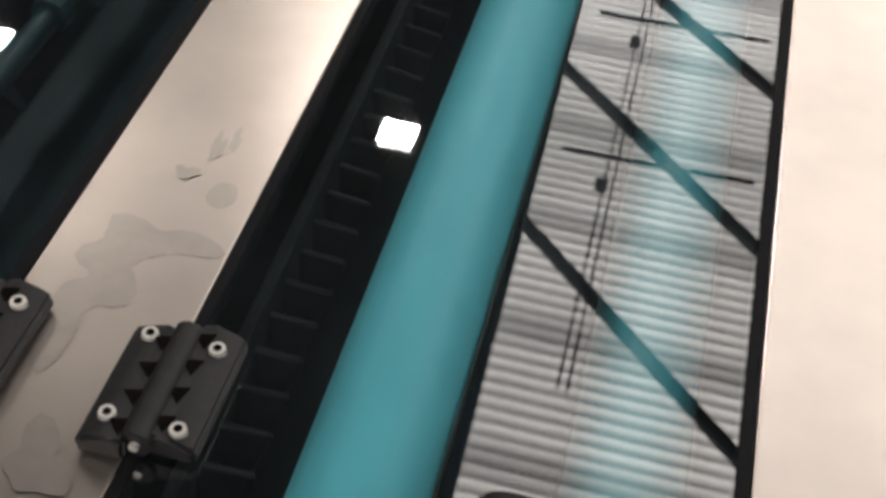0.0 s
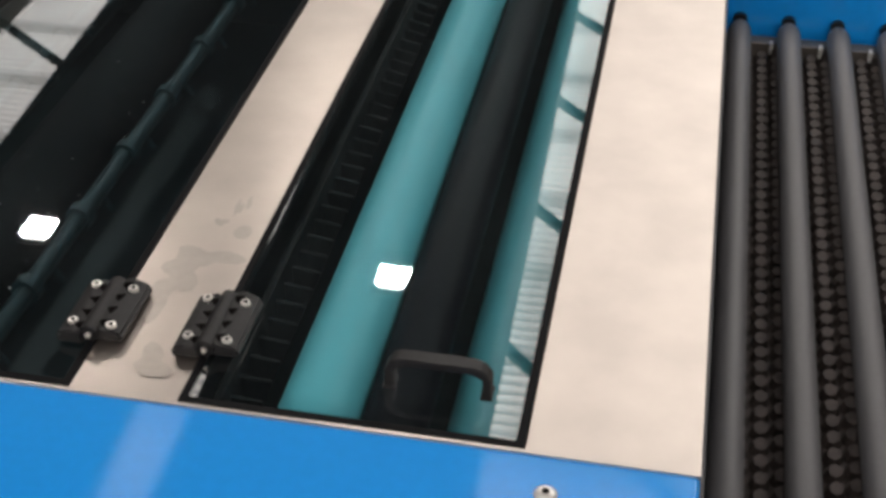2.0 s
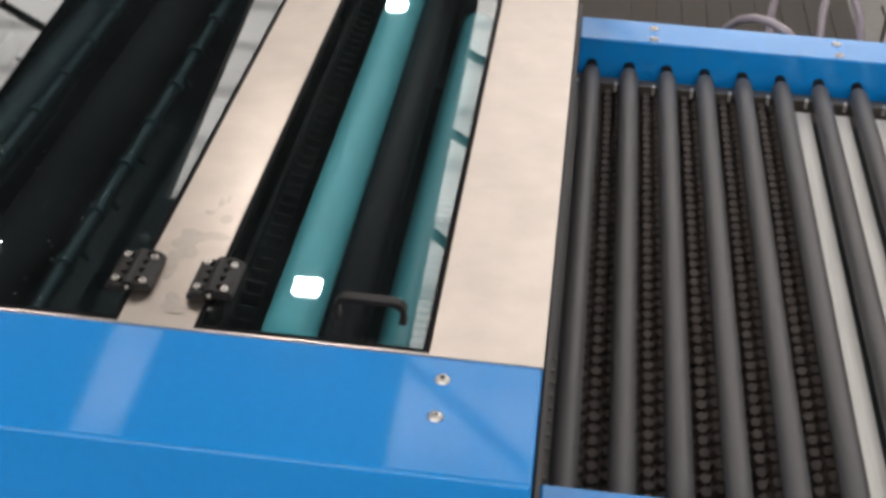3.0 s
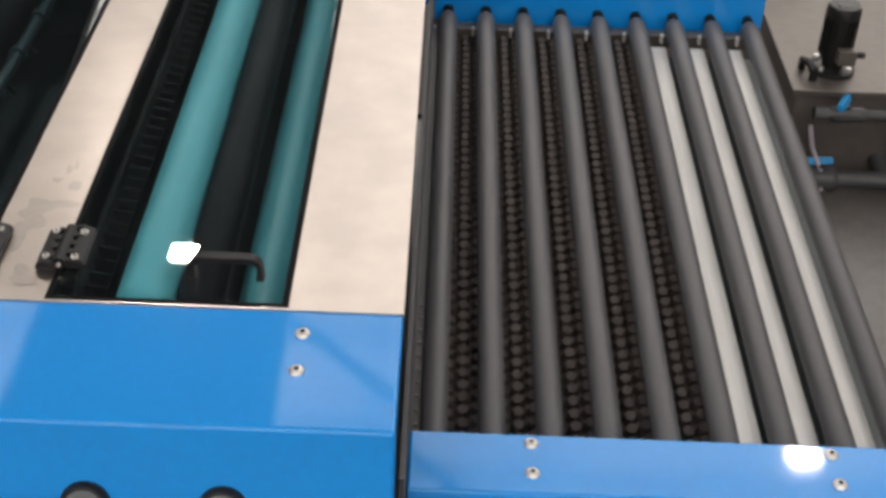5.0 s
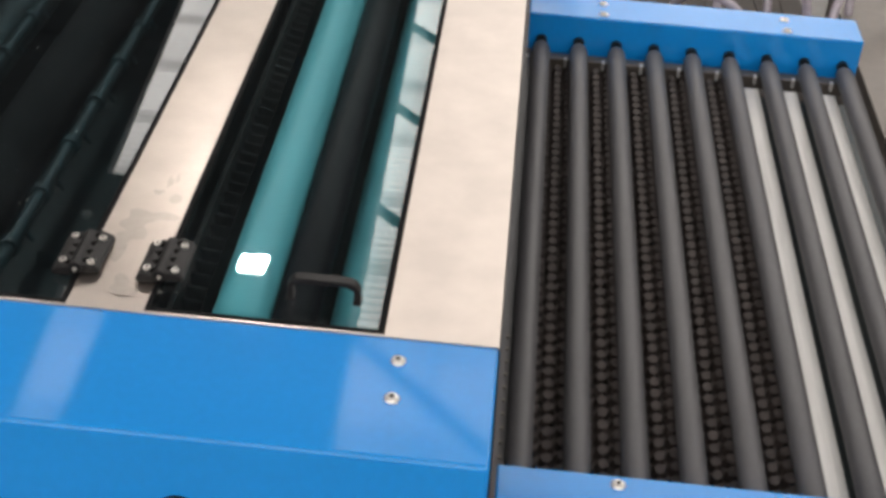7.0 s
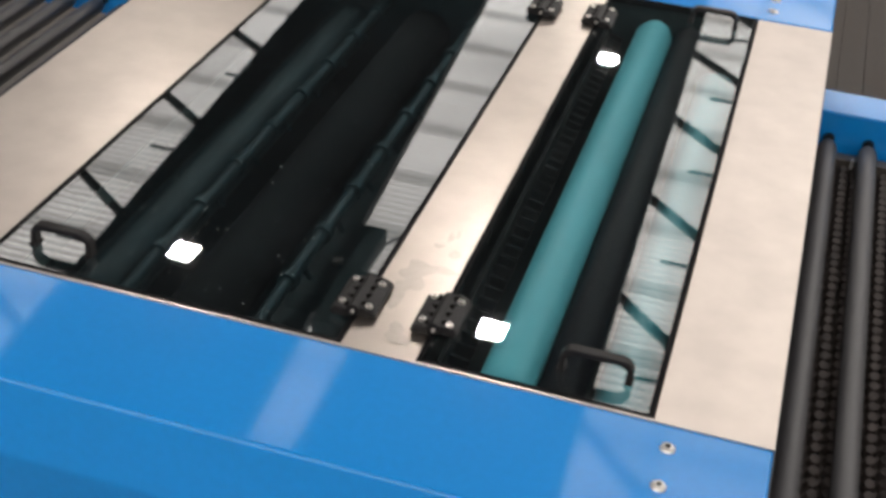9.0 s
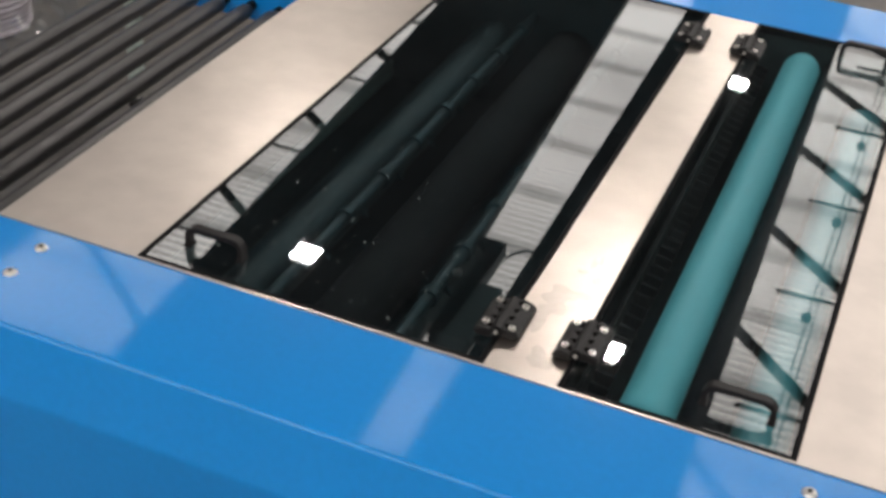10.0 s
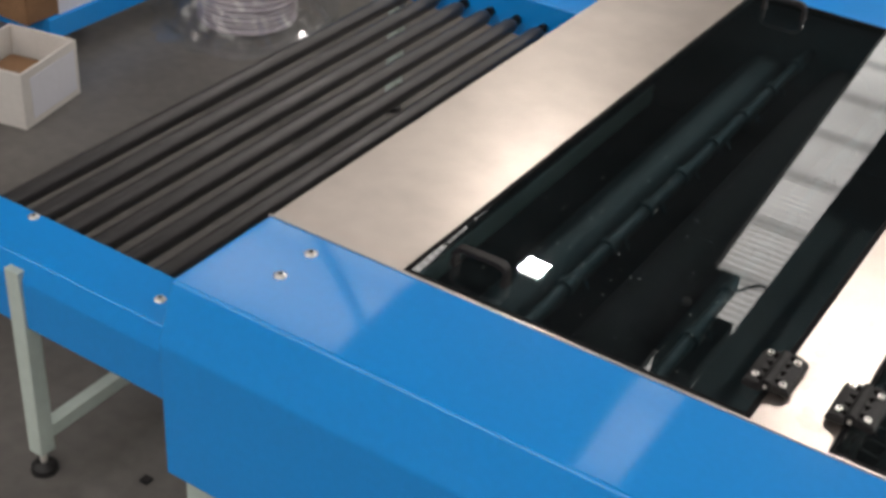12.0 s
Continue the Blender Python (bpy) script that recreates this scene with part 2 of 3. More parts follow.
# unseen opaque ceiling, added to confine the roof light to the glowing sheets
tagged(part("ceiling", box(-14, 14, -12, 22, hall_z + 0.06, hall_z + 0.16), M_WALL), "unseen plain grey ceiling, limits the roof light", "ceiling", kind="structure")
tagged(part("skylight", corrugated(-5.6, 9, 3.4, 16.6, hall_z, 0.09, 0.018), M_ROOF), "pale corrugated roof sheets glowing with painted daylight", "skylight", kind="structure")
# unseen glowing sheet behind the camera, added as fill for the front faces
tagged(part("fill_skylight", corrugated(-9, 8, -11, -1.6, hall_z, 0.09, 0.018), M_ROOF), "pale corrugated roof sheets glowing with painted daylight", "skylight", kind="structure")
roof = thing("roof_frame", (0, 5, hall_z - 0.4), "dark steel chords and bracing under the roof", "roof frame", kind="structure")
for sx in (-7.5, 4.5):
    part("truss_chord", box(sx - 0.05, sx + 0.05, 3, 17, hall_z - 0.35, hall_z - 0.25), M_TRUSS, roof)
for k in range(8):
    y = 5.18 + 1.49 * k
    part("brace", tube([(-1.10, y + 0.83, hall_z - 0.3), (1.10, y - 1.38, hall_z - 0.3)], 0.042, 8), M_TRUSS, roof)
    part("brace", tube([(-5.40, y + 0.62, hall_z - 0.3), (-3.20, y - 1.02, hall_z - 0.3)], 0.042, 8), M_TRUSS, roof)
    part("tie_rod", tube([(-0.14, y + 0.67, hall_z - 0.3), (1.00, y + 0.72, hall_z - 0.3)], 0.015, 6), M_TRUSS, roof)
    part("tie_rod", tube([(-4.47, y + 0.76, hall_z - 0.3), (-3.40, y + 0.74, hall_z - 0.3)], 0.015, 6), M_TRUSS, roof)
    part("clip", box(0.10, 0.17, y + 0.38, y + 0.44, hall_z - 0.33, hall_z - 0.27, 0.008), M_TRUSS, roof)
for dx in (0.0, 0.05):
    part("cable_run", tube([(0.15 + dx, 4, hall_z - 0.3), (0.12 + dx, 16, hall_z - 0.3)], 0.006, 6), M_TRUSS, roof)

# dark boards hung over the machine, with the square lamps
for x0, x1, lean in ((-2.13, -1.145, -0.062), (-0.915, -0.02, -0.018)):
    bd = thing("overhead_board", ((x0 + x1) / 2, 5, 2.6), "dark hanging board over the washer line", "overhead board", "boards over the line")
    slab = box(x0, x1, 0.6, 9.0, 2.58, 2.64, 0.006)
    bmesh.ops.transform(slab, matrix=Matrix(((1, lean, 0, -3 * lean), (0, 1, 0, 0), (0, 0, 1, 0), (0, 0, 0, 1))), verts=slab.verts)
    part("board", slab, M_DARKPANEL, bd)
    for yy in (0.7, 1.5):
        for xx in (x0 + 0.12, x1 - 0.12):
            xs_ = xx + lean * (yy - 3)
            part("hanger_rod", tube([(xs_, yy, 2.63), (xs_, yy, hall_z + 0.07)], 0.008, 8), M_TRUSS, bd)
for lx, ly in LAMPS:
    lt = thing("led_lamp", (lx, ly, LAMP_Z), "square white led lamp shining down", "lamp", "lamps over the line")
    part("housing", box(lx - 0.065, lx + 0.065, ly - 0.065, ly + 0.065, LAMP_Z, LAMP_Z + 0.025, 0.006), M_BLACK, lt)
    part("diffuser", box(lx - 0.042, lx + 0.042, ly - 0.054, ly + 0.054, LAMP_Z - 0.008, LAMP_Z + 0.002, 0.003), M_LED, lt)
    if lx > 0.05:
        part("hanger_rod", tube([(lx, ly, LAMP_Z + 0.02), (lx, ly, hall_z + 0.07)], 0.008, 8), M_TRUSS, lt)
jb = thing("junction_box", (-1.05, 2.8, 2.55), "black junction box in the gap between boards", "junction box")
part("box", box(-1.22, -1.00, 2.50, 3.06, 2.50, 2.578, 0.008), M_BLACK, jb)
# small box added to trim the roof patch mirrored in the left lid
part("light_block", box(-1.06, -0.90, 2.36, 2.74, 2.50, 2.575, 0.006), M_BLACK, jb)
part("cap", tube([(-1.10, 2.75, 2.50), (-1.10, 2.75, 2.485)], 0.02, 14), M_CHROME, jb, "shiny round cap")
part("cable", tube([(-1.0, 3.05 + 0.12 * math.sin(a), 2.57) if a == 0 else (-1.0 + 0.11 * a, 3.05 + 0.10 * math.sin(a * 2.4), 2.57) for a in (0, 0.25, 0.5, 0.75, 1.0)], 0.006, 8), M_BLACK, jb)

# ---- washer ----
washer = thing("glass_washer", (-0.2, 0.7, 0.0), "blue glass washing machine with steel top and glass lids", "washing machine")


def screw(x, y, z, parent, r=0.0102, label="bright button-head screw"):
    bm = tube([(x, y, z), (x, y, z + 0.0015), (x, y, z + 0.004), (x, y, z + 0.0052)], [r, r, r * 0.78, r * 0.45], 16)
    s = part("screw", bm, M_CHROME, parent, label, True)
    # solid black hexagon paints the shade of the key hole
    part("socket_shade", tube([(x, y, z + 0.0048), (x, y, z + 0.0056)], r * 0.36, 6), M_HOLE_SHADE, s)
    return s


def cover(name, sign, y_edge, label):
    """A blue folded cover along one side of the washer."""
    prof = [(0.002, T + 0.001), (-0.2235, T + 0.001), (-0.258, T - 0.095), (-0.258, T - 0.35), (-0.235, T - 0.35), (-0.235, T - 0.10), (-0.205, T - 0.012), (0.002, T - 0.012)]
    prof = [(y_edge + y * sign, z) for y, z in prof]
    return folded(part(name, prism(prof, XL, XR, bevel=0.0055), M_BLUE, washer, label, True))


near = cover("near_cover", 1, 0.0, "glossy blue folded cover")
far = cover("far_cover", -1, YF, "glossy blue folded cover")
for sx in (0.345, -0.79):
    for sy in (-0.048, -0.1203):
        screw(sx, sy, T + 0.001, near)
        screw(sx, YF - sy, T + 0.001, far)
part("edge_trim", box(XL, XR, -0.0035, 0.0005, T - 0.004, T + 0.0035), M_STEEL, washer, "thin bare metal edge")

# steel plates on top
for nm, x0, x1 in (("top_plate", XL + 0.002, LL0 - 0.004), ("top_plate", LL1 + 0.004, LR0 - 0.004), ("top_plate", LR1 + 0.005, XR)):
    part(nm, box(x0, x1, 0.003, YF - 0.003, T - 0.012, T, 0.0012), M_STEEL, washer, "brushed stainless plate with faint stains")


def blob(cx, cy, rx, ry, seed, z=T + 0.0004, n=22, rough=0.25):
    rnd = random.Random(seed)
    bm = bmesh.new()
    ph = [rnd.uniform(0, 6.28) for _ in range(4)]
    ring = []
    for k in range(n):
        a = 2 * math.pi * k / n
        s = 1 + rough * (0.6 * math.sin(2 * a + ph[0]) + 0.5 * math.sin(3 * a + ph[1]) + 0.3 * math.sin(5 * a + ph[2]))
        ring.append((cx + rx * s * math.cos(a), cy + ry * s * math.sin(a)))
    a = [bm.verts.new((x, y, z)) for x, y in ring]
    b = [bm.verts.new((x, y, z + 0.00008)) for x, y in ring]
    bm.faces.new(a)
    bm.faces.new(b)
    for k in range(n):
        bm.faces.new((a[k], a[(k + 1) % n], b[(k + 1) % n], b[k]))
    return bm


for i, (cx, cy, rx, ry, rg) in enumerate(((-0.026, 0.272, 0.0095, 0.013, 0.05), (-0.05, 0.222, 0.030, 0.017, 0.45), (-0.066, 0.195, 0.022, 0.028, 0.4), (-0.075, 0.150, 0.018, 0.03, 0.5),
                                        (-0.045, 0.315, 0.004, 0.016, 0.5), (-0.055, 0.285, 0.006, 0.008, 0.5), (-0.036, 0.325, 0.003, 0.013, 0.4), (-0.045, 0.05, 0.018, 0.02, 0.5))):
    part("stain", blob(cx, cy, rx, ry, i + 3, z=T + 0.0002 + 0.00012 * i, rough=rg), M_STAIN, washer, "damp grey mark")

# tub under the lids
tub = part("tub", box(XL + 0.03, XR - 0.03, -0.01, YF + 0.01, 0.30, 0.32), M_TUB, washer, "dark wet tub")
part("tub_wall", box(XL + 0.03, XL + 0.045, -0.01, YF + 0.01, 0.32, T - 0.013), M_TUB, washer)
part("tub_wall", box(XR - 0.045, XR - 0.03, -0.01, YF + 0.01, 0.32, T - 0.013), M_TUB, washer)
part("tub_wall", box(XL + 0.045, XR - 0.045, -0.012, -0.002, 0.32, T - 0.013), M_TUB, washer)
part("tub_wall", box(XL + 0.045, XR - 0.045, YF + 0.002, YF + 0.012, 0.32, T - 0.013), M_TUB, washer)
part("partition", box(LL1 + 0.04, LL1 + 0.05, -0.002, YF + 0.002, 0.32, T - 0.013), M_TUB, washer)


def roller(name, x, z, r, y0, y1, material, parent, label="", shaft=0.35, taper=0.012):
    ro = part(name, tube([(x, y0, z), (x, y0 + taper * 0.4, z), (x, y0 + taper, z), (x, y1 - taper, z), (x, y1 - taper * 0.4, z), (x, y1, z)], [r * 0.62, r * 0.86, r, r, r * 0.86, r * 0.62], 28), material, parent, label, True)
    part("shaft", tube([(x, y0 - 0.03, z), (x, y0, z)], r * shaft, 12), M_CHROME, ro)
    part("shaft", tube([(x, y1, z), (x, y1 + 0.03, z)], r * shaft, 12), M_CHROME, ro)
    return ro


roller("squeegee_roller", 0.1115, T - 0.056, 0.040, 0.02, YF - 0.04, M_TEAL, washer, "teal polyurethane roller", 0.35, 0.035)
roller("drive_roller", 0.1855, T - 0.062, 0.0325, 0.02, YF - 0.03, M_RUBBER_BLACK, washer, "black rubber roller")
roller("lower_roller", 0.262, T - 0.150, 0.042, 0.02, YF - 0.06, M_TEAL, washer, "teal polyurethane roller")
roller("brush_roller", -0.40, T - 0.15, 0.055, 0.02, YF - 0.04, M_BRUSH, washer, "dark brush roller")
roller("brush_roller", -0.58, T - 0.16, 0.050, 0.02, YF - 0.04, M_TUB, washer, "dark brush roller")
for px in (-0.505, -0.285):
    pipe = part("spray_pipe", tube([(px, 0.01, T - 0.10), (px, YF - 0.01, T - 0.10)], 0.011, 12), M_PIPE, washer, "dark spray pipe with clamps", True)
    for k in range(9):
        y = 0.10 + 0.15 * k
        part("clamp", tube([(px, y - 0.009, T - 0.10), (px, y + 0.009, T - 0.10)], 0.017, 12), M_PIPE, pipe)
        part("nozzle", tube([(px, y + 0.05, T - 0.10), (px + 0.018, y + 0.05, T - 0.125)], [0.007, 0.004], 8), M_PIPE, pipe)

# comb of fins beside the hinge edge
comb = part("comb_bar", box(0.010, 0.018, 0.02, YF - 0.05, T - 0.14, T - 0.04), M_COMB, washer, "black comb with upright fins")
fin_bm = box(0.0, 0.038, -0.003, 0.003, -0.060, -0.012, 0.001, seg=1)
fin0 = part("fin", fin_bm, M_COMB, comb)
fin0.matrix_basis = pose(0.018, 0.05, T - 0.045, 0, 22, 18)
for k in range(1, 42):
    f = fin0.copy()
    scene.collection.objects.link(f)
    f.matrix_basis = pose(0.018, 0.05 + 0.031 * k, T - 0.045, 0, 22, 18)


def handle(x0, x1, y, z, parent):
    """A bridge handle: flat grip between two legs with feet."""
    h, w, th = 0.036, 0.017, 0.008
    bm = bmesh.new()
    path = [(x0, 0.0), (x0, h * 0.62), (x0 + h * 0.18, h * 0.9), (x0 + h * 0.42, h), (x1 - h * 0.42, h), (x1 - h * 0.18, h * 0.9), (x1, h * 0.62), (x1, 0.0)]
    cx = (x0 + x1) / 2
    inner = []
    for x, zz in path:
        inner.append((x + (th if x < cx else -th) * (1 if zz < h * 0.7 else 0.6), max(0.0, zz - (th if zz > h * 0.65 else 0))))
    prof = [(x, zz) for x, zz in path] + [(x, zz) for x, zz in reversed(inner)]
    a = [bm.verts.new((x, y - w / 2, z + zz)) for x, zz in prof]
    b = [bm.verts.new((x, y + w / 2, z + zz)) for x, zz in prof]
    n = len(path)
    for i in range(n - 1):
        q = (i, i + 1, 2 * n - 2 - i, 2 * n - 1 - i)
        bm.faces.new([a[j] for j in q])
        bm.faces.new([b[j] for j in q])
    m = 2 * n
    for i in range(m):
        bm.faces.new((a[i], a[(i + 1) % m], b[(i + 1) % m], b[i]))
    bmesh.ops.bevel(bm, geom=bm.edges[:], offset=0.0012, segments=2, affect="EDGES", clamp_overlap=True)
    for xx in (x0 + th / 2, x1 - th / 2):
        box(xx - 0.0055, xx + 0.0055, y - 0.0095, y + 0.0095, z, z + 0.003, bm=bm)
    return part("handle", bm, M_BLACK, parent, "black plastic bridge handle", True)


def lid(x0, x1, material, hx0, hx1, label):
    g = 0.004
    ld = part("glass_lid", box(x0 + g, x1 - g, 0.012, YF - 0.012, T - 0.008, T - 0.0005), material, washer, label)
    ld.visible_shadow = False
    ld.data.materials.append(M_CLEAR)
    for p in ld.data.polygons:
        p.material_index = 0 if p.normal.z > 0.5 else 1
    for nm, b in (("gasket", (x0 - 0.003, x0 + g, 0.004, YF - 0.004)), ("gasket", (x1 - g, x1 + 0.004, 0.004, YF - 0.004)), ("gasket", (x0 + g, x1 - g, 0.004, 0.012)), ("gasket", (x0 + g, x1 - g, YF - 0.012, YF - 0.004))):
        part(nm, box(*b, T - 0.014, T + 0.0012), M_GASKET, ld, "black rubber edge")
    handle(hx0, hx1, 0.068, T, ld)
    handle(hx0, hx1, YF - 0.078, T, ld)
    return ld


lid_left = lid(LL0, LL1, M_GLASS_DARK, -0.612, -0.515, "dark tinted glass lid with black edge, closed")
lid_right = lid(LR0, LR1, M_GLASS, 0.180, 0.280, "clear glass lid with black edge, closed")
rnd = random.Random(5)
spots = bmesh.new()
for k in range(90):
    x, y = rnd.uniform(LL0 + 0.03, LL1 - 0.1), abs(rnd.gauss(0.22, 0.28)) + 0.03
    if y > YF - 0.05:
        continue
    r = rnd.choice((0.0005, 0.0006, 0.0008, 0.0012))
    tube([(x, y, T - 0.0004), (x, y, T + 0.0001)], r, 6, spots)
tagged(part("water_spots", spots, M_DROPS, lid_left, "dried water specks"), kind="stuff")


def hinge(x, y, flip):
    """A black plastic hinge over the gap at x: two leaves with knuckles and four screws."""
    hg = thing("hinge", (x, y, T), "black plastic hinge with four bright screws", "hinge", "hinges of the lids")
    z0 = T + 0.0013
    L, W, H = 0.042, 0.032, 0.0155
    for s in (-1, 1):
        prof = [(0.004, 0), (W, 0), (W, H * 0.62), (W - 0.006, H * 0.86), (0.012, H), (0.004, H)]
        bm = bmesh.new()
        off = 0.004 * s * flip
        a = [bm.verts.new((x + s * px, y - L + off, z0 + pz)) for px, pz in prof]
        b = [bm.verts.new((x + s * px, y + L + off, z0 + pz)) for px, pz in prof]
        bm.faces.new(a)
        bm.faces.new(b)
        for i in range(len(prof)):
            j = (i + 1) % len(prof)
            bm.faces.new((a[i], a[j], b[j], b[i]))
        bmesh.ops.bevel(bm, geom=bm.edges[:], offset=0.0026, segments=2, affect="EDGES")
        leaf = part("leaf", bm, M_BLACK, hg, "", True)
        for sy in (-0.029, 0.029):
            bmw = tube([(x + s * 0.0195, y + sy, z0 + H - 0.003), (x + s * 0.0195, y + sy, z0 + H + 0.0012)], [0.0052, 0.0046], 14)
            part("screw", bmw, M_CHROME, leaf, "bright countersunk screw", True)
            # black hexagon in place of a shaded key hole
            part("socket_shade", tube([(x + s * 0.0195, y + sy, z0 + H + 0.0008), (x + s * 0.0195, y + sy, z0 + H + 0.0017)], 0.0026, 6), M_HOLE_SHADE, leaf)
    for k in range(5):
        yy = y - L + 0.010 + k * (2 * L - 0.02) / 4
        part("knuckle", tube([(x, yy - 0.0085, z0 + H * 0.68), (x, yy + 0.0085, z0 + H * 0.68)], H * 0.60, 14), M_BLACK, hg, "", True)
    part("pin", tube([(x, y - L - 0.001, z0 + H * 0.62), (x, y + L + 0.001, z0 + H * 0.62)], 0.0028, 8), M_CHROME, hg)
    for s in (-1, 1):
        for k in range(4):
            yy = y - 0.030 + k * 0.020 + 0.004 * s
            # solid black triangles paint the shade of the hollows between knuckles
            part("recess_shade", tube([(x + s * 0.0105, yy, z0 + H - 0.004), (x + s * 0.0105, yy, z0 + H + 0.0006)], 0.0070, 3), M_HOLE_SHADE, hg)
    return hg


for hx in (-0.1147, 0.0025):
    hinge(hx, 0.107, 1)
    hinge(hx, YF - 0.158, -1)

# gauges on the sloping face of the near cover
for gx in (0.102, 0.268):
    gg = thing("pressure_gauge", (gx, -0.25, T - 0.083), "black-rimmed round gauge on the blue cover", "gauge", "gauges")
    c, nrm = Vector((gx, -0.2545, T - 0.103)), Vector((0, -0.93, 0.36)).normalized()
    part("rim", tube([c, c + nrm * 0.012, c + nrm * 0.018, c + nrm * 0.019], [0.031, 0.031, 0.028, 0.024], 28), M_BLACK, gg, "black rim", True)
    part("glass", tube([c + nrm * 0.015, c + nrm * 0.0195], 0.024, 24), mat("gauge_glass", (0.16, 0.17, 0.18), 0.1, 0, 0.05), gg, "grey glass face")

# pale frame under the covers
for nm, b in (("base_panel", (XL + 0.012, XR - 0.012, -0.228, -0.213)), ("base_panel", (XL + 0.05, XR - 0.05, YF + 0.165, YF + 0.18)), ("base_panel", (XL + 0.035, XL + 0.05, -0.18, YF + 0.18)), ("base_panel", (XR - 0.05, XR - 0.035, -0.18, YF + 0.18))):
    part(nm, box(*b, 0.0, T - 0.36 + 0.06, 0.002), M_MINT, washer, "pale painted base panel")


# ---- roller conveyors ----
RZ = 0.485      # top of the rails
ZR = 0.418      # roller axis


def rail(name, y_in, sign, x0, x1, parent):
    y = lambda v: y_in + v * sign
    prof = [(y(0.0), RZ - 0.105), (y(0.0), RZ), (y(-0.112), RZ), (y(-0.128), RZ - 0.04), (y(-0.128), RZ - 0.14), (y(-0.12), RZ - 0.14), (y(-0.12), RZ - 0.045), (y(-0.106), RZ - 0.008), (y(-0.006), RZ - 0.008), (y(-0.006), RZ - 0.105)]
    return folded(part(name, prism(prof, x0, x1, bevel=0.004), M_BLUE, parent, "glossy blue folded rail", True))


def leg(x, y, parent):
    lg = part("leg", box(x - 0.017, x + 0.017, y - 0.017, y + 0.017, 0.05, RZ - 0.02, 0.003), M_MINT, parent, "pale square leg")
    part("foot_stem", tube([(x, y, 0.02), (x, y, 0.055)], 0.007, 10), M_CHROME, lg)
    part("foot", tube([(x, y, 0.0), (x, y, 0.012), (x, y, 0.022)], [0.026, 0.024, 0.012], 20), M_BLACK, lg, "round black levelling foot", True)


YN, YFR = -0.030, YF + 0.0


def conveyor(x0, x1, xs, label, rubber, say):
    cv = thing("roller_conveyor", ((x0 + x1) / 2, 0.7, 0), label, "conveyor", "conveyors of the line")
    rn, rf = rail("near_rail", YN, 1, x0, x1, cv), rail("far_rail", YFR, -1, x0, x1, cv)
    for x in xs:
        ro = roller("roller", x, ZR, 0.0205, YN + 0.008, YFR - 0.022, rubber, cv, say, 0.3, 0.03)
        part("bearing", tube([(x, YFR - 0.014, ZR + 0.004), (x, YFR - 0.001, ZR + 0.004)], 0.0125, 16), M_BLACK, rf, "black bearing")
        part("bearing", tube([(x, YN + 0.001, ZR + 0.004), (x, YN + 0.012, ZR + 0.004)], 0.0125, 16), M_BLACK, rn, "black bearing")
    return cv, rn, rf


xs_r = [0.520 + 0.0850 * k for k in range(9)]
conv_r, rn, rf = conveyor(0.487, 1.236, xs_r, "roller conveyor with nine grey rollers and blue rails", M_RUBBER, "grey rubber-coated roller")
for sx in (0.674, 1.087):
    for sy in (-0.049, -0.105):
        screw(sx - 0.02, sy, RZ, rn)
        screw(sx - 0.02, YF + 0.0 - sy - 0.03, RZ, rf)
for x in (0.55, 1.19):
    leg(x, -0.10, conv_r)
    leg(x, YF + 0.07, conv_r)
# black brush strips under the first gaps
for g in range(5):
    xa = xs_r[g]
    bm = bmesh.new()
    n = 49
    for i in range(n):
        for j in range(3):
            x = xa + 0.0185 + 0.024 * j
            y = 0.0 + 0.0282 * i + 0.0094 * j
            bmesh.ops.create_cone(bm, cap_ends=True, segments=8, radius1=0.0140, radius2=0.0085, depth=0.028, matrix=Matrix.Translation((x, y, ZR - 0.042)) @ Matrix.Rotation(0.35, 4, "X"))
    box(xa + 0.006, xa + 0.079, YN + 0.03, YFR - 0.03, ZR - 0.068, ZR - 0.048, bm=bm)
    tagged(part("brush_strip", bm, M_BRISTLE, conv_r, "black knobbly brush strip"), kind="stuff")
for g in range(5, 8):
    xa = xs_r[g]
    part("slat", box(xa + 0.012, xa + 0.064, 0.0, YFR - 0.085, ZR - 0.034, ZR - 0.028, 0.001), M_ALU, conv_r, "pale brushed aluminium slat")
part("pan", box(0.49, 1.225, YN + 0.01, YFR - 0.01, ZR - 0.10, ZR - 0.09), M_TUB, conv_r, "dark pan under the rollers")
part("cross_bar", box(0.49, 1.225, YFR - 0.055, YFR - 0.025, ZR - 0.045, ZR - 0.015, 0.002), M_STEEL_DARK, conv_r, "dull steel cross bar")
for x in xs_r:
    part("bracket", box(x - 0.031, x - 0.025, YFR - 0.066, YFR - 0.052, ZR - 0.03, ZR - 0.010, 0.001), M_ALU, conv_r, "small pale bracket")
# drilled strip beside the washer
strip = part("drilled_strip", box(0.478, 0.485, -0.20, YF, ZR - 0.06, T - 0.10), M_RUBBER, conv_r, "dark drilled side strip")
ledge = part("side_ledge", box(0.485, 0.499, -0.02, YF - 0.02, ZR - 0.02, ZR - 0.012), M_RUBBER, conv_r)
for k in range(12):
    part("rivet", tube([(0.492, 0.0 + 0.031 * k, ZR - 0.012), (0.492, 0.0 + 0.031 * k, ZR - 0.0095)], 0.0034, 10), M_STEEL_DARK, ledge)

xs_l = [-1.172 - 0.0775 * k for k in range(6)]
conv_l, ln, lf = conveyor(-2.05, XL - 0.003, xs_l, "roller conveyor with dark rollers and blue rails", M_RUBBER_DARK, "dark rubber-coated roller with a faint sheen")
for sx, sy in ((-1.063, -0.092), (-1.405, -0.045)):
    screw(sx, sy, RZ, ln)
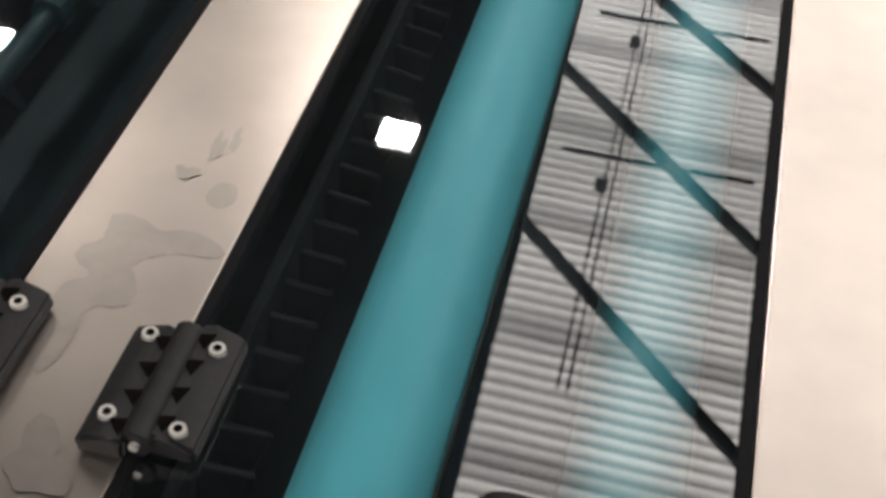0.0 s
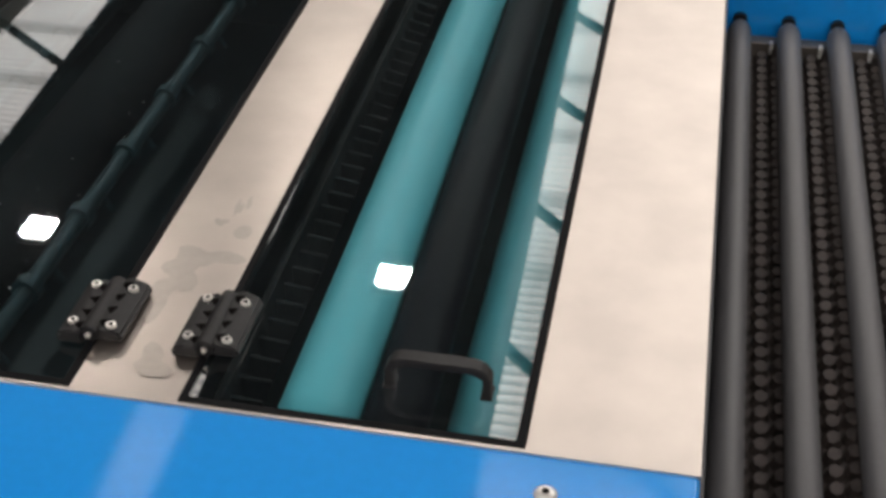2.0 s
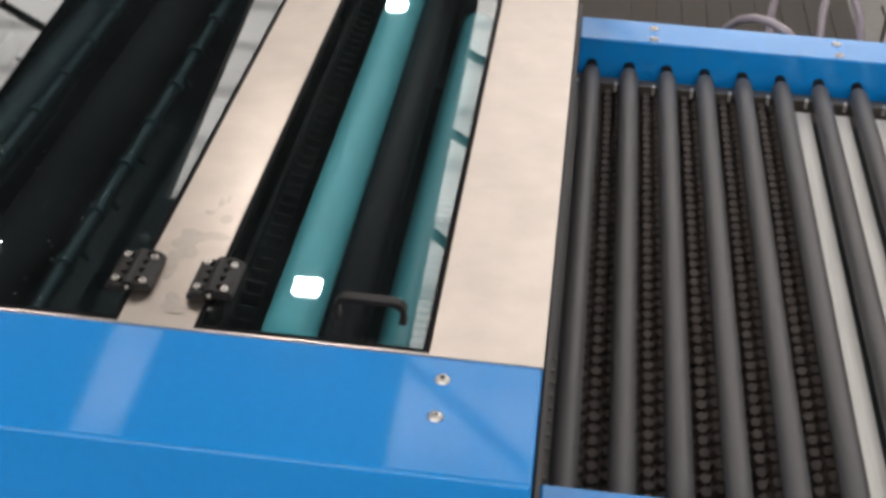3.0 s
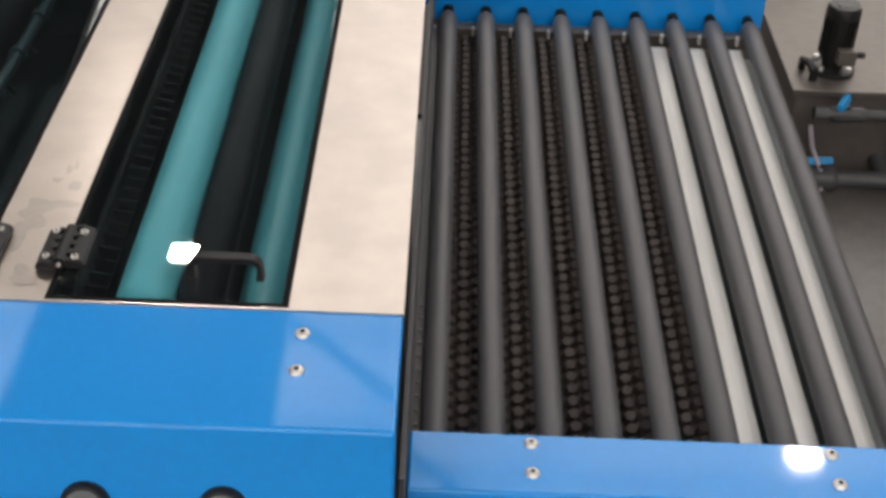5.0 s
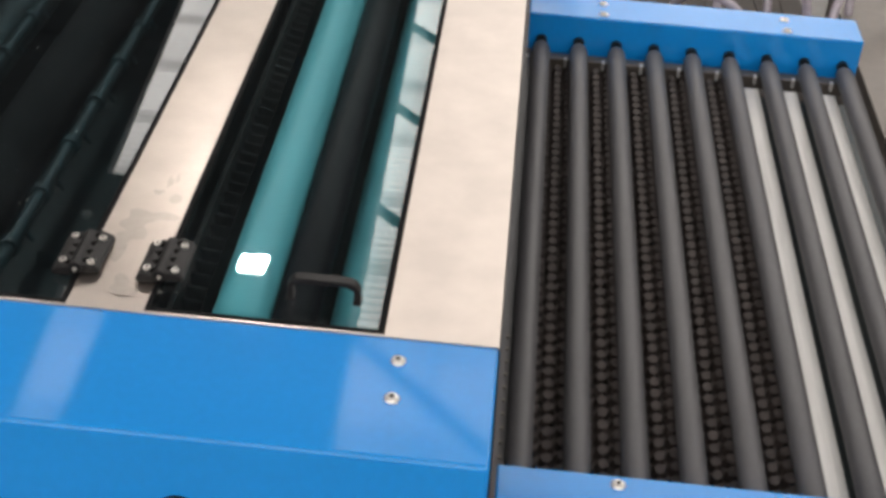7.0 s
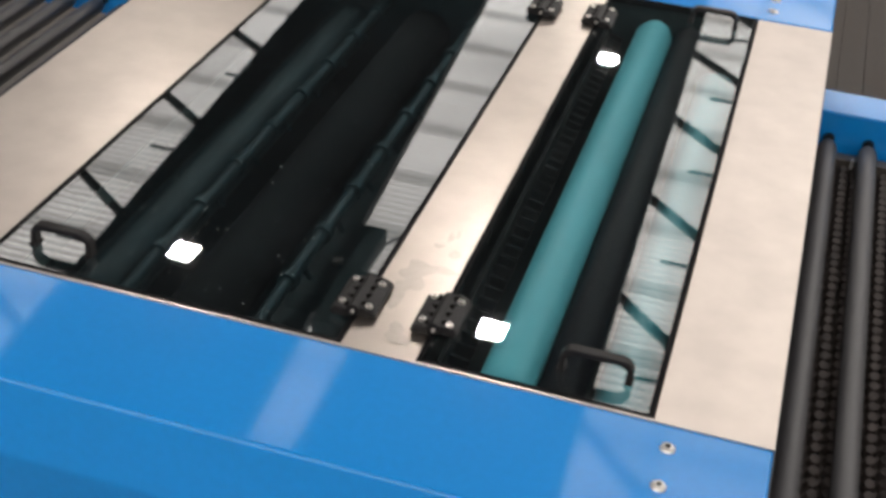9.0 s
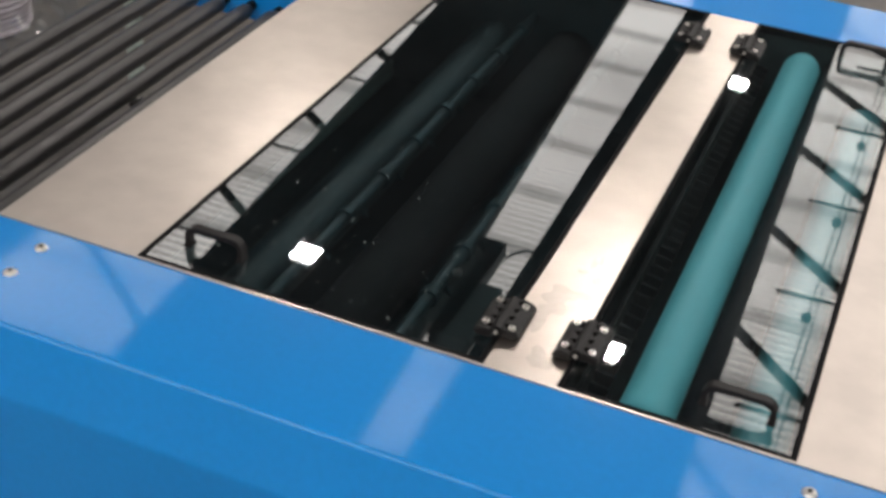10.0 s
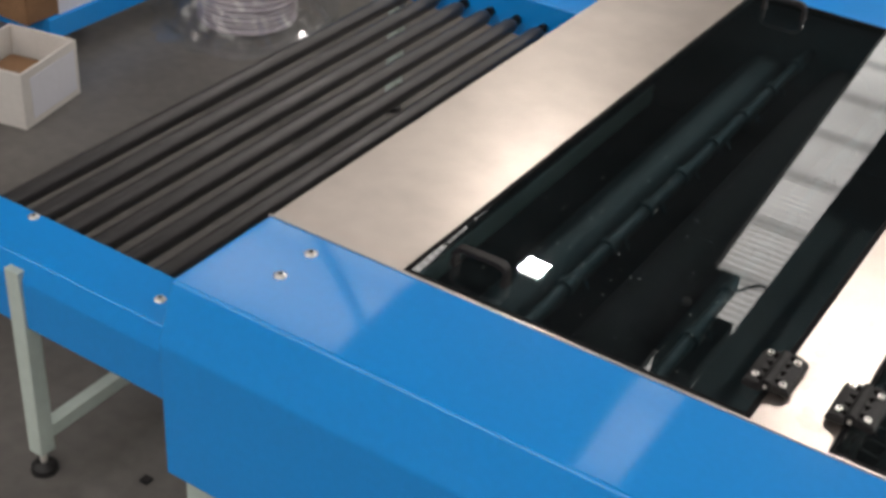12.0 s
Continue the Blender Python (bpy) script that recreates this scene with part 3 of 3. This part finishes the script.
for x in (-1.335, -1.98):
    leg(x, -0.148, conv_l)
leg(-1.66, YF + 0.07, conv_l)
part("stretcher", box(-1.335 - 0.013, -1.335 + 0.013, -0.13, YF + 0.05, 0.075, 0.105, 0.002), M_MINT, conv_l, "pale square stretcher")

# ---- tank, pump and pipes behind the conveyor ----
tank = thing("water_tank", (1.9, 1.9, 0), "dull stainless water tank with a lipped lid", "tank")
part("body", box(1.358, 2.60, 1.432, 2.30, 0.0, 0.222, 0.004), M_STEEL_DARK, tank)
part("lid", box(1.345, 2.62, 1.418, 2.32, 0.222, 0.238, 0.003), M_STEEL_DARK, tank, "flat steel tank lid")
grip = part("grip", tube([(1.385, 1.526, 0.238), (1.385, 1.526, 0.262), (1.393, 1.501, 0.268), (1.401, 1.471, 0.262), (1.401, 1.471, 0.238)], 0.010, 10), M_BLACK, tank, "black pull grip", True)
pump = thing("pump_motor", (1.457, 1.526, 0.238), "black upright pump motor on the tank lid", "pump")
mx_, my_ = 1.457, 1.526
part("flange", tube([(mx_, my_, 0.238), (mx_, my_, 0.248), (mx_, my_, 0.252)], [0.056, 0.056, 0.050], 28), M_MOTOR, pump, "", True)
part("barrel", tube([(mx_, my_, 0.25), (mx_, my_, 0.265), (mx_, my_, 0.28), (mx_, my_, 0.385)], [0.026, 0.028, 0.036, 0.036], 28), M_MOTOR, pump, "", True)
for k in range(20):
    a = 2 * math.pi * k / 20
    part("fin", box(-0.0015, 0.0015, 0.034, 0.041, 0.285, 0.380), M_MOTOR, pump).matrix_basis = pose(mx_, my_, 0, 0, 0, math.degrees(a))
part("fan_cowl", tube([(mx_, my_, 0.383), (mx_, my_, 0.40), (mx_, my_, 0.412), (mx_, my_, 0.414), (mx_, my_, 0.408)], [0.041, 0.041, 0.036, 0.024, 0.020], 28), M_MOTOR, pump, "round fan cowl", True)
part("terminal_box", box(mx_ - 0.008, mx_ + 0.036, my_ - 0.062, my_ - 0.036, 0.280, 0.318, 0.003), M_STEEL_DARK, pump, "small grey terminal box")
part("cable_gland", tube([(mx_ + 0.036, my_ - 0.05, 0.305), (mx_ + 0.056, my_ - 0.05, 0.305)], 0.008, 10), M_BLACK, pump)
for k in range(4):
    a = math.pi / 4 + k * math.pi / 2
    part("bolt", tube([(mx_ + 0.046 * math.cos(a), my_ + 0.046 * math.sin(a), 0.25), (mx_ + 0.046 * math.cos(a), my_ + 0.046 * math.sin(a), 0.260)], 0.006, 6), M_CHROME, pump)


def pipe_run(y, z, x0, x1, r, valves, label):
    pr = thing("pipe_run", ((x0 + x1) / 2, y, z), label, "pipe", "pipes of the tank")
    part("pipe", tube([(x0, y, z), (x1, y, z)], r, 18), M_GREY_PVC, pr, "", True)
    part("end_cap", tube([(x0 - 0.004, y, z), (x0 + 0.03, y, z)], r * 1.2, 18), M_GREY_PVC, pr, "", True)
    for vx in valves:
        vb = part("valve", tube([(vx - 0.04, y, z), (vx - 0.03, y, z), (vx - 0.012, y, z), (vx + 0.012, y, z), (vx + 0.03, y, z), (vx + 0.04, y, z)], [r * 1.25, r * 1.5, r * 1.35, r * 1.35, r * 1.5, r * 1.25], 18), M_GREY_PVC, pr, "grey plastic ball valve", True)
        part("lever", box(-0.034, 0.034, -0.008, 0.008, r * 1.6, r * 1.6 + 0.018, 0.004), M_VALVE, vb, "bright blue lever").matrix_basis = pose(vx, y, z, -25, 0, 62 if z > 0.1 else 6)
        part("stem", tube([(vx, y, z), (vx, y, z + r * 1.7)], 0.007, 10), M_GREY_PVC, vb)
    part("stub", tube([(x0 + 0.2, y, z), (x0 + 0.2, y + 0.12, z)], r, 14), M_GREY_PVC, pr, "", True)
    return pr


pipe_run(1.385, 0.195, 1.40, 2.3, 0.0135, (1.475, 1.85), "grey plastic pipe with blue valve on the tank")
pipe_run(1.335, 0.045, 1.39, 2.3, 0.021, (1.425, 1.655), "thick grey pipe with blue valves near the floor")
hose = thing("clear_hose", (1.41, 1.33, 0), "thin clear hose hanging by the valves", "hose")
part("hose", tube([(1.395, 1.39, 0.16), (1.405, 1.37, 0.11), (1.425, 1.33, 0.07), (1.43, 1.31, 0.03), (1.40, 1.30, 0.006)], 0.006, 8), M_HOSE, hose, "", True)

# pale hoses looping behind the far rail
for i, (hx, hy, rr_, dz) in enumerate(((0.98, 1.95, 0.16, 0.0), (1.10, 2.05, 0.20, 0.02), (1.22, 2.15, 0.22, 0.0), (1.33, 2.0, 0.18, 0.03))):
    hs = thing("loop_hose", (hx, hy, 0.0), "pale grey hose looping up from the floor", "hose", "hoses behind the rail")
    pts = [(hx + 0.11 * math.sin(a) + 0.02 * i, hy + 0.10 * math.cos(1.3 * a + i), 0.02 + dz + rr_ * (1 - math.cos(a))) for a in [0.35 * k for k in range(15)]]
    part("hose", tube(pts, 0.012, 10), M_HOSE, hs, "", True)

# ---- things on the floor beyond the rollers ----
coil = thing("hose_coil", (-2.375, 1.685, 0), "coil of clear hose in plastic film on the floor", "hose coil")
for k in range(9):
    zc, rc = 0.014 + 0.019 * k, 0.150 - 0.004 * (k % 2) + (0.006 if k in (3, 4, 5) else 0)
    pts = [(-2.375 + rc * math.cos(2 * math.pi * q / 40), 1.685 + rc * math.sin(2 * math.pi * q / 40), zc) for q in range(41)]
    part("turn", tube(pts, 0.0105, 8, cap=False), M_HOSE, coil, "", True)
film = bmesh.new()
rnd = random.Random(9)
R_, S_ = 9, 44
grid = [[film.verts.new((-2.375 + (0.17 + 0.016 * j + rnd.uniform(-0.006, 0.006) * j) * math.cos(2 * math.pi * k / S_), 1.685 + (0.17 + 0.016 * j + rnd.uniform(-0.006, 0.006) * j) * math.sin(2 * math.pi * k / S_), max(0.004, 0.12 - 0.03 * j + rnd.uniform(0, 0.035)))) for k in range(S_)] for j in range(R_)]
for j in range(R_ - 1):
    for k in range(S_):
        film.faces.new((grid[j][k], grid[j][(k + 1) % S_], grid[j + 1][(k + 1) % S_], grid[j + 1][k]))
part("film", film, M_FILM, coil, "crumpled clear plastic film")

bx = thing("white_box", (-2.40, 0.88, 0), "open white plastic box with a paper label", "box")
ux, uy = Vector((-0.20, 0.97, 0)).normalized(), Vector((-0.97, -0.20, 0)).normalized()
BM = Matrix(((uy.x, ux.x, 0, -2.343), (uy.y, ux.y, 0, 0.735), (0, 0, 1, 0), (0, 0, 0, 1)))
for nm, b in (("bottom", (0, 0.22, 0, 0.25, 0.0, 0.006)), ("side", (0, 0.006, 0, 0.25, 0.006, 0.165)), ("side", (0.214, 0.22, 0, 0.25, 0.006, 0.165)), ("side", (0.006, 0.214, 0, 0.006, 0.006, 0.165)), ("side", (0.006, 0.214, 0.244, 0.25, 0.006, 0.165))):
    part(nm, box(*b, 0.0015), M_WHITE, bx).matrix_basis = BM
part("label_sheet", box(-0.0022, -0.0004, 0.035, 0.235, 0.02, 0.14), M_PAPER, bx, "blank white paper sheet").matrix_basis = BM
fill = thing("cardboard_scraps", (-2.42, 0.9, 0.01), "brown cardboard scraps inside the white box", "cardboard")
part("scrap", box(0.02, 0.20, 0.03, 0.22, 0.012, 0.09, 0.004), M_CARD, fill).matrix_basis = BM
part("scrap", box(0.04, 0.17, 0.06, 0.07, 0.09, 0.135, 0.001), M_CARD, fill).matrix_basis = BM

shelf = thing("blue_rack", (-2.8, 1.6, 0), "low blue steel rack with boxes on it", "rack")
for bx0 in (-2.64, -3.19):
    part("beam", box(bx0, bx0 + 0.045, 1.07, 2.02, 0.065, 0.13, 0.004), M_BLUE, shelf, "blue steel beam")
for by0 in (1.07, 1.975):
    part("cross_beam", box(-3.145, -2.64, by0, by0 + 0.045, 0.065, 0.126, 0.003), M_BLUE, shelf, "blue steel beam")
    for bx0 in (-2.637, -3.187):
        part("rack_foot", box(bx0, bx0 + 0.038, by0 + 0.003, by0 + 0.041, 0.0, 0.065, 0.002), M_BLUE, shelf)
cb = thing("cardboard_box", (-2.68, 1.26, 0.131), "brown cardboard box with a white sheet on its side", "box")
part("carton", box(-3.03, -2.61, 1.0, 1.35, 0.131, 0.34, 0.004), M_CARD, cb)
part("sheet", box(-2.6095, -2.608, 1.12, 1.34, 0.08, 0.29), M_PAPER, cb, "white paper sheet")
# ribbed slab added to stand in for the dark brown area behind the rail
mt = thing("brown_backdrop", (1.0, 2.6, 0), "dark brown ribbed stand-in for an unclear brown area", "mat")
part("mat", box(0.45, 1.36, 1.62, 4.2, 0.0, 0.012, 0.003), M_BACKDROP, mt)
for k in range(11):
    part("rib", box(0.49 + 0.08 * k, 0.52 + 0.08 * k, 1.64, 4.18, 0.012, 0.017), M_BACKDROP, mt)
c2 = thing("cardboard_box", (-2.2, 2.7, 0), "brown cardboard box on the floor", "box")
part("carton", box(-2.45, -1.95, 2.55, 2.95, 0, 0.28, 0.005), M_CARD, c2)
nut = thing("dark_scrap", (-1.05, -0.09, 0), "small dark scrap on the floor", "scrap")
part("scrap", box(-1.172, -1.153, -0.068, -0.049, 0, 0.006, 0.002), M_BLACK, nut)
